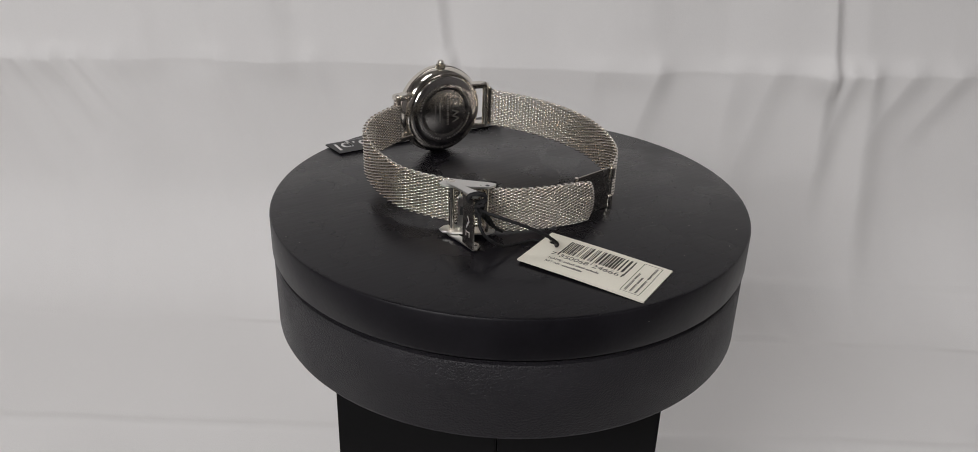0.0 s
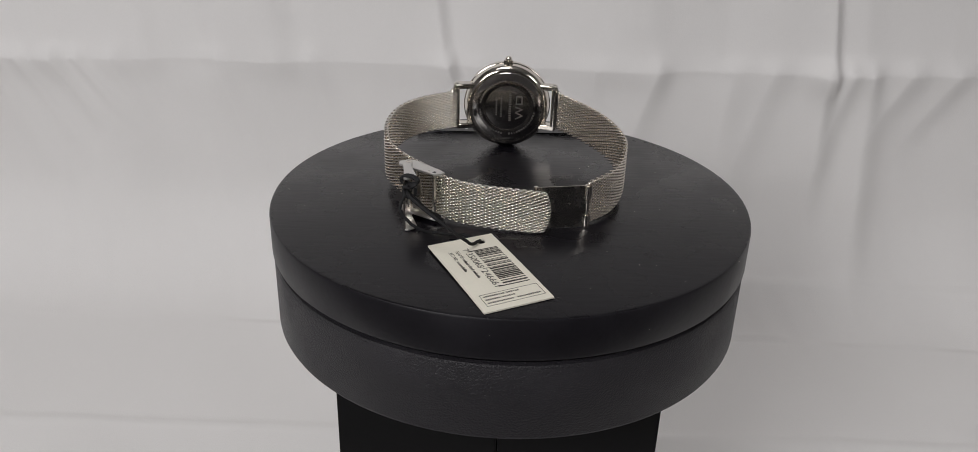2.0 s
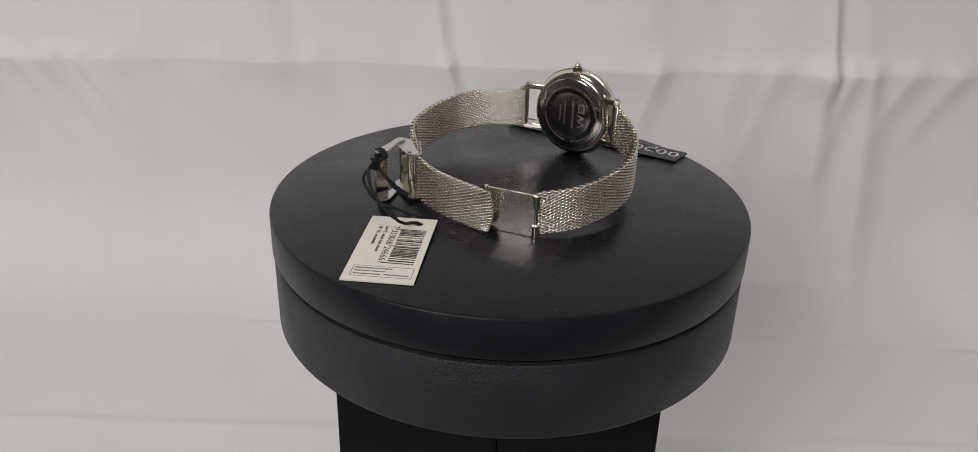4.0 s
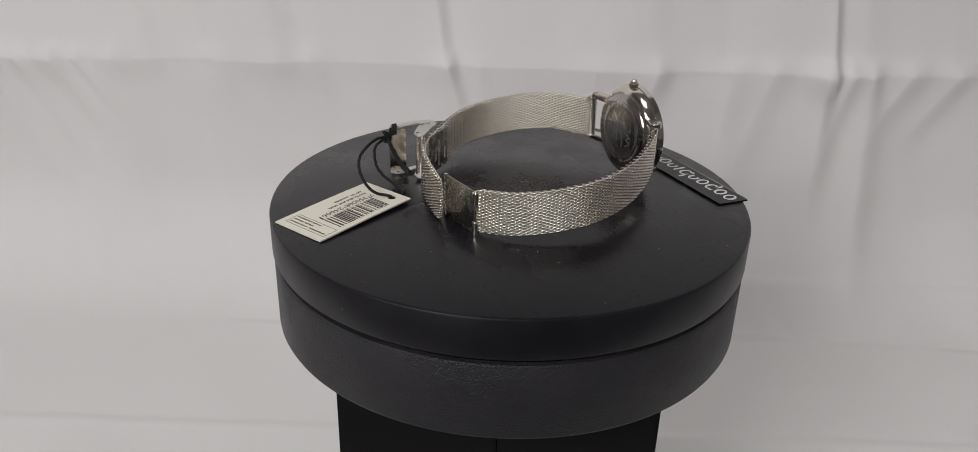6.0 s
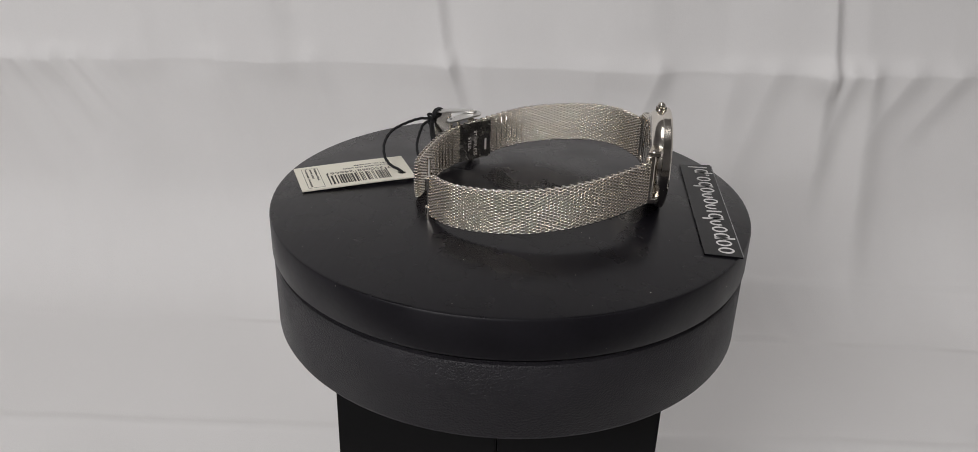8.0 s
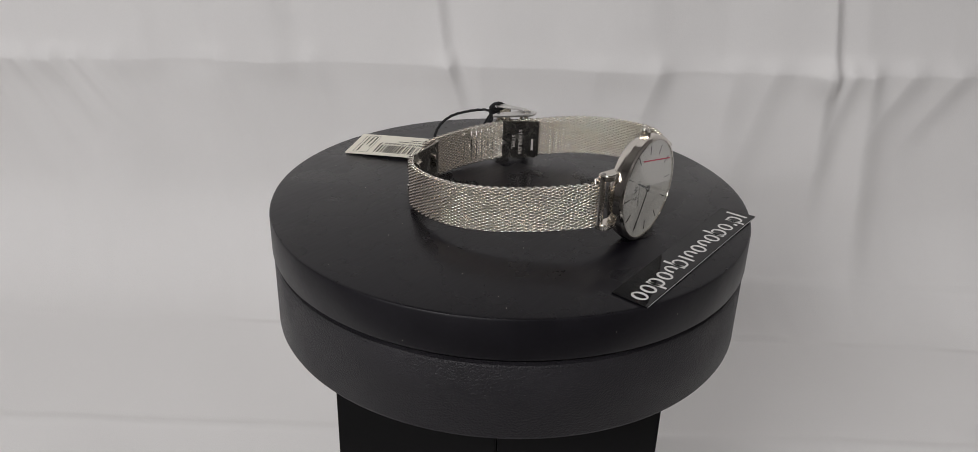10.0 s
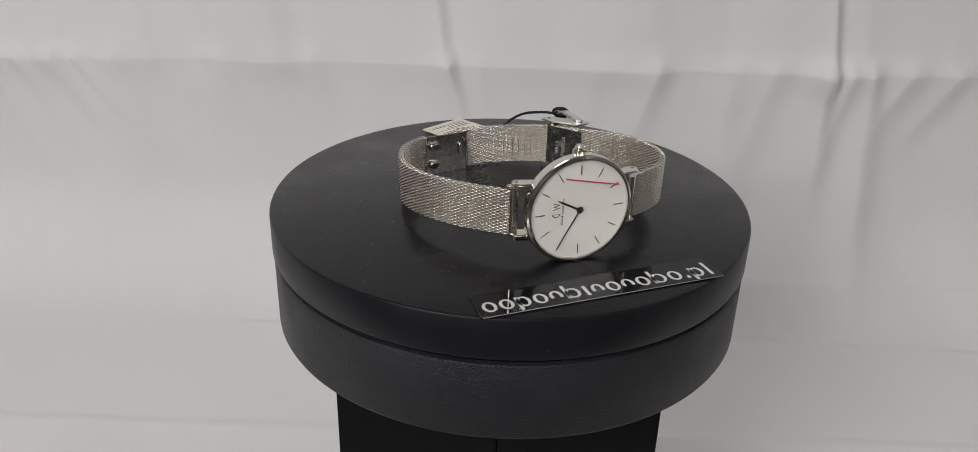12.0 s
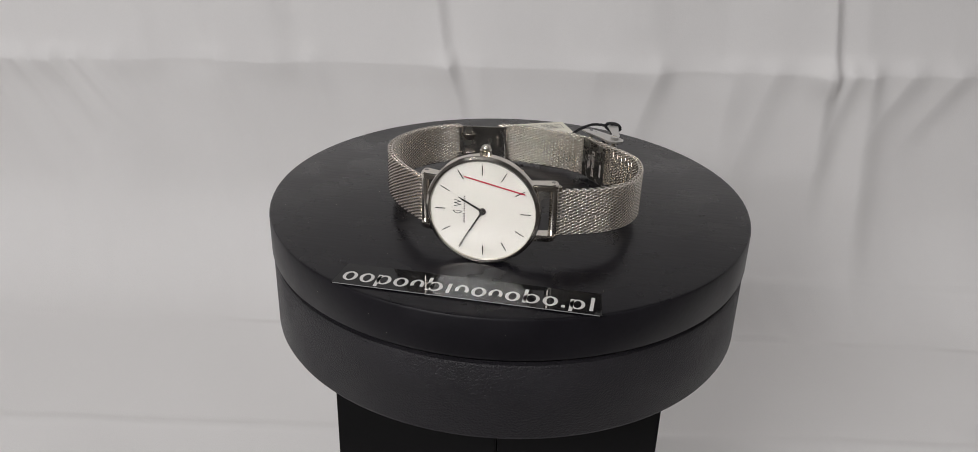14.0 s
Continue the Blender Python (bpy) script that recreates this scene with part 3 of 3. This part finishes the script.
        part("rib", box(0.26 * MM, 0.24 * MM, STRAP_W * 0.78, pose(*path[i], 0, 0, math.degrees(math.atan2(t.y, t.x))) @ pose(0, 0.84 * MM, 0), 0.06 * MM, 1), STEEL, root)


def hook_plate(root):
    """The hinged plate that joins the short strap to the long one."""
    a, b = Vector((-0.303 * K, -0.294 * K, 0)), Vector((-0.336 * K, -0.088 * K, 0))
    mid, ln = (a + b) / 2, (b - a).length
    m = pose(mid.x, mid.y, STRAP_W / 2 - 0.1 * MM, 0, 0, math.degrees(math.atan2(b.y - a.y, b.x - a.x)))
    pl = part("hook_plate", box(ln, 0.5 * MM, STRAP_W - 0.5 * MM, m, 0.12 * MM), HOOK, root, "smooth steel hook plate")
    for z in (-4.3, 4.3):
        part("hinge_knuckle", lathe([(0, -1.7 * MM), (1.05 * MM, -1.7 * MM), (1.05 * MM, 1.7 * MM), (0, 1.7 * MM)], m @ pose(-ln / 2, 0, z * MM), 20), STEEL, pl)
    part("hinge_pin", lathe([(0, -STRAP_W / 2), (0.5 * MM, -STRAP_W / 2), (0.5 * MM, STRAP_W / 2), (0, STRAP_W / 2)], m @ pose(-ln / 2, 0, 0), 16), STEEL, pl)
    part("rolled_edge", lathe([(0, -STRAP_W / 2 + 0.3 * MM), (0.55 * MM, -STRAP_W / 2 + 0.3 * MM), (0.55 * MM, STRAP_W / 2), (0, STRAP_W / 2)], m @ pose(ln / 2, 0.1 * MM, 0), 16), STEEL, pl)
    for z in (-3.0, 3.0):
        part("hook", box(3.4 * MM, 1.5 * MM, 2.2 * MM, m @ pose(-ln / 2 + 3.2 * MM, -0.8 * MM, z * MM, 0, 0, 12), 0.45 * MM, 3), STEEL, pl)
    part("hook", box(0.9 * MM, 1.3 * MM, 4.2 * MM, m @ pose(ln / 2 - 2.4 * MM, -0.7 * MM, 1.0 * MM), 0.35 * MM, 3), STEEL, pl)


# ---- the price tag, its cord and the printed label ----
def price_tag():
    root = thing("price_tag", "cream card price tag with black barcode, tied with a black cord", "tag", pose(0, 0, TOP, 0, 0, FACING))
    a, b, c, d = [Vector((x * K, y * K, 0)) for x, y in ((-0.541, 0.313), (-0.990, 0.101), (-0.864, -0.130), (-0.416, 0.085))]
    mid = (a + b + c + d) / 4
    along = ((c + b) - (a + d)).normalized()
    L, W = ((c + b) - (a + d)).length / 2, ((d + c) - (a + b)).length / 2
    ang = math.degrees(math.atan2(along.y, along.x))
    m = pose(mid.x, mid.y, 0.75 * MM, 0, 0, ang) @ pose(0, 0, 0, 0, 1.2, 0)
    hole = (-L / 2 + 3.2 * MM, W / 2 - 4.6 * MM)
    bm = bmesh.new()
    n = 28
    corners = []
    for k in range(n):
        q = 2 * math.pi * k / n + math.pi / 4
        corners.append((hole[0] + 1.25 * MM * math.cos(q), hole[1] + 1.25 * MM * math.sin(q)))
    cols, rows = 14, 8

    def sag(x, y):
        return 0.3 * MM * math.cos(x / L * 3.0) * 0.5 + 0.06 * MM * math.sin(y / W * 3.1)
    out = [(L / 2, W / 2), (-L / 2, W / 2), (-L / 2, -W / 2), (L / 2, -W / 2)]
    # the edge of the card is cut to as many steps as the hole, by rays from the hole's middle
    rim = []
    for x, y in corners:
        dx, dy = x - hole[0], y - hole[1]
        s = min(((L / 2 if dx > 0 else -L / 2) - hole[0]) / dx if abs(dx) > 1e-9 else 9e9, ((W / 2 if dy > 0 else -W / 2) - hole[1]) / dy if abs(dy) > 1e-9 else 9e9)
        rim.append((hole[0] + dx * s, hole[1] + dy * s))
    for ox, oy in out:
        k = min(range(n), key=lambda i: (rim[i][0] - ox) ** 2 + (rim[i][1] - oy) ** 2)
        rim[k] = (ox, oy)
    steps = 8
    rings = []
    for s in range(steps + 1):
        f = s / steps
        rings.append([(c0[0] + (r0[0] - c0[0]) * f, c0[1] + (r0[1] - c0[1]) * f) for c0, r0 in zip(corners, rim)])
    vs = {}
    for s, ring in enumerate(rings):
        for k, (x, y) in enumerate(ring):
            vs[s, k, 1] = bm.verts.new((x, y, 0.2 * MM + sag(x, y)))
            vs[s, k, 0] = bm.verts.new((x, y, -0.2 * MM + sag(x, y)))
    for s in range(steps):
        for k in range(n):
            j = (k + 1) % n
            bm.faces.new((vs[s, k, 1], vs[s + 1, k, 1], vs[s + 1, j, 1], vs[s, j, 1]))
            bm.faces.new((vs[s, k, 0], vs[s, j, 0], vs[s + 1, j, 0], vs[s + 1, k, 0]))
    for k in range(n):
        j = (k + 1) % n
        bm.faces.new((vs[steps, k, 0], vs[steps, j, 0], vs[steps, j, 1], vs[steps, k, 1]))
        bm.faces.new((vs[0, k, 0], vs[0, k, 1], vs[0, j, 1], vs[0, j, 0]))
    bm.transform(m)
    card = part("card", bm, CARD, root, "cream card")

    def at(u, w):
        x, y = (u - 0.5) * L, (0.5 - w) * W
        return x, y, 0.225 * MM + sag(x, y)

    def bar(bm, u0, u1, w0, w1):
        p, q = at(u0, w0), at(u1, w1)
        mid_ = at((u0 + u1) / 2, (w0 + w1) / 2)
        bmesh.ops.create_cube(bm, size=1, matrix=m @ pose(mid_[0], mid_[1], mid_[2]) @ Matrix.Diagonal((q[0] - p[0], p[1] - q[1], 0.02 * MM, 1)))
    u, u_end = 0.205, 0.745
    rnd = random.Random(7)
    widths = []
    while u < u_end:
        w = rnd.choice((1, 1, 2, 2, 3)) * 0.0058
        long = u < 0.22 or u > 0.73 or 0.465 < u < 0.485
        bm = bmesh.new()
        bar(bm, u, u + w, 0.10, 0.56 if long else 0.47)
        part("barcode_bar", bm, INK, card, smooth=0)
        u += w + rnd.choice((1, 1, 2, 3)) * 0.0058
    for text, u, w, size, width in (("7", 0.155, 0.60, 2.3, 1.2), ("350068", 0.225, 0.605, 2.5, 8.0), ("246661", 0.495, 0.605, 2.5, 8.2), ("NAME:", 0.17, 0.72, 1.5, 4.0), ("ART NR:", 0.17, 0.82, 1.5, 4.4)):
        x, y, z = at(u, w)
        words("printed_words", text, size * MM, INK, card, m @ pose(x, y, 0), 0.00001, width * MM, lambda a, b, x=x, y=y: 0.235 * MM + sag(x + a, y + b))
    bm = bmesh.new()
    for w, u0, lens in ((0.70, 0.30, (0.09, 0.07, 0.10)), (0.80, 0.315, (0.16,))):
        u = u0
        for ln in lens:
            k = int(ln / 0.014)
            for i in range(k):
                bar(bm, u, u + 0.0105, w - 0.016 * rnd.choice((1, 1, 1.9)), w + 0.016)
                u += 0.0145
            u += 0.012
    part("printed_bars", bm, INK, card)
    bm = bmesh.new()
    t = 0.004
    for u0, u1, w0, w1 in ((0.795, 0.795 + t, 0.06, 0.90), (0.94 - t, 0.94, 0.06, 0.90), (0.795, 0.94, 0.06, 0.067), (0.795, 0.94, 0.893, 0.90)):
        for k in range(12):
            f, g = k / 12, (k + 1) / 12
            if u1 - u0 > w1 - w0:
                bar(bm, u0 + (u1 - u0) * f, u0 + (u1 - u0) * g, w0, w1)
            else:
                bar(bm, u0, u1, w0 + (w1 - w0) * f, w0 + (w1 - w0) * g)
    for u0, parts_ in ((0.825, ((0.86, 0.58), (0.53, 0.36))), (0.865, ((0.86, 0.66), (0.62, 0.44))), (0.905, ((0.86, 0.50), (0.44, 0.12)))):
        for w1, w0 in parts_:
            w = w1
            while w > w0:
                bar(bm, u0 - 0.008 * rnd.choice((0.7, 1, 1)), u0 + 0.008, w - 0.022, w)
                w -= 0.031
    part("printed_box", bm, INK, card)
    # the cord, threaded through the hole and knotted round the clasp's lever
    h = m @ Vector((hole[0], hole[1], 0.4 * MM))
    knot = Vector((-0.405, 0.402, 0.180)) * K
    V = lambda *l: [Vector(q) * K for q in l]
    rope = lambda pts, r=0.43: tube(pts, r * MM, lobes=0.16, twist=0.55)
    under = h + Vector((0, 0, -1.0 * MM))
    long_strand = [under, h, h + Vector((-1.3 * MM, 0.6 * MM, 0.6 * MM))] + V((-0.549, 0.153, 0.036), (-0.580, 0.175, 0.066), (-0.592, 0.226, 0.111), (-0.571, 0.286, 0.148), (-0.520, 0.342, 0.169), (-0.458, 0.389, 0.181)) + [knot]
    low_strand = [under, Vector((-0.425 * K, 0.165 * K, 0.5 * MM))] + V((-0.428, 0.235, 0.014), (-0.440, 0.281, 0.024), (-0.459, 0.326, 0.038), (-0.469, 0.374, 0.066), (-0.461, 0.417, 0.109), (-0.447, 0.425, 0.140)) + [knot]
    part("cord", joined(rope(long_strand), rope(low_strand)), CORD, root, "black twisted cord")
    loop = [Vector((-0.370 + 0.012 * math.cos(q), 0.393 + 0.032 * math.cos(q), 0.214 + 0.017 * math.sin(q))) * K for q in [k * math.pi / 6 for k in range(13)]]
    loop2 = [p + Vector((-0.010, 0.004, -0.002)) * K for p in loop]
    tails = [[knot] + V((-0.392, 0.372, 0.135), (-0.372, 0.325, 0.085), (-0.346, 0.281, 0.050)), [knot] + V((-0.402, 0.362, 0.138), (-0.382, 0.318, 0.080), (-0.356, 0.270, 0.040))]
    turns = [knot + Vector((0.016 * math.cos(k * 1.1), 0.014 * math.sin(k * 1.1), 0.020 * math.cos(k * 0.7 + 0.5))) * K for k in range(16)]
    part("cord_knot", joined(rope(loop), rope(loop2), rope([loop[9], knot]), rope([loop2[7], knot]), *[rope(t) for t in tails], rope(turns)), CORD, root, "knotted black cord with two cut ends")
    return root


def printed_label():
    root = thing("printed_label", "glossy black plastic label strip with white print, lying flat", "label", pose(0, 0, TOP, 0, 0, FACING))
    x0, x1, y0, y1 = 0.764 * K, 0.910 * K, -0.462 * K, 0.472 * K
    out = [(x1, y0), (x1 - 0.004 * K, y1), (x0, y1 - 0.015 * K), (x0 + 0.004 * K, y0 + 0.012 * K)]
    base = part("strip", plate(out, 0.05 * MM, 0.50 * MM, Matrix(), 0.08 * MM, 1), LABEL, root)
    part("cut_edge", box(0.22 * MM, (y1 - y0) * 0.985, 0.16 * MM, pose(x1 + 0.02 * MM, (y0 + y1) / 2, 0.46 * MM, 0, 0, 0.25), 0.04 * MM, 1), LABEL_EDGE, base, "pale cut edge")
    # print: a row of plain shapes, rings and bars, each of one character's size
    # (o: ring, u: ring with a rising bar, d: ring with a dropping bar, h: half ring, i: bar, t: rising bar)
    kinds = "oodohuihohouo.dt"
    wide = {"i": 0.56, "t": 0.58, ".": 0.5, "h": 0.92, "u": 1.1}
    unit = (y1 - y0) * 0.955 / sum(wide.get(k, 1.0) for k in kinds)
    y = y0 + (y1 - y0) * 0.022
    foot, tall, z, st = x1 - 1.7 * MM, 4.3 * MM, 0.52 * MM, 0.85 * MM

    def bar_shape(a, b, q):
        return plate([(a, q - st / 2), (b, q - st / 2), (b, q + st / 2), (a, q + st / 2)], z - 0.03 * MM, z + 0.02 * MM)

    def ring_shape(cx, cy, rx, ry, q0, q1):
        bm, n, rows = bmesh.new(), 24, []
        for k in range(n + 1):
            q = radians(q0 + (q1 - q0) * k / n)
            c, s = math.cos(q), math.sin(q)
            rows.append([bm.verts.new((cx + (rx - i) * c, cy + (ry - j) * s, zz)) for i, j, zz in
                         ((0, 0, z + 0.02 * MM), (0.62 * st, st, z + 0.02 * MM), (0.62 * st, st, z - 0.03 * MM), (0, 0, z - 0.03 * MM))])
        for a, b in zip(rows, rows[1:]):
            for i in range(4):
                bm.faces.new((a[i], a[(i + 1) % 4], b[(i + 1) % 4], b[i]))
        return bm

    for kind in kinds:
        step = unit * wide.get(kind, 1.0)
        c, hw = y + step / 2, step * 0.42
        y += step
        mid = foot - tall / 2
        shapes = []
        if kind in "oud":
            shapes.append(ring_shape(mid, c, tall / 2, hw, 0, 360))
        if kind == "h":
            shapes.append(ring_shape(mid, c, tall / 2, hw, 60, 300))
        if kind in "ut":
            shapes.append(bar_shape(foot - tall - 1.7 * MM, foot, c - (hw - st / 2 if kind == "u" else 0)))
        if kind == "d":
            shapes.append(bar_shape(foot - tall, foot + 1.2 * MM, c - hw + st / 2))
        if kind == "i":
            shapes.append(bar_shape(foot - tall, foot, c))
        if kind == ".":
            shapes.append(bar_shape(foot - 1.1 * MM, foot, c))
        part("white_shape", joined(*shapes), LETTER, base, smooth=0)
    return root


room()
cloth()
turntable_base()
PLATE = turntable_plate()
WATCH = watch()
TAG = price_tag()
STRIP = printed_label()


def motions():
    """All that stands on the plate turns with it."""
    for ob in (PLATE, WATCH, TAG, STRIP):
        walk(ob, [(t, pose(0, 0, TOP, 0, 0, FACING - SPIN * t)) for t in range(0, 15, 2)])


motions()
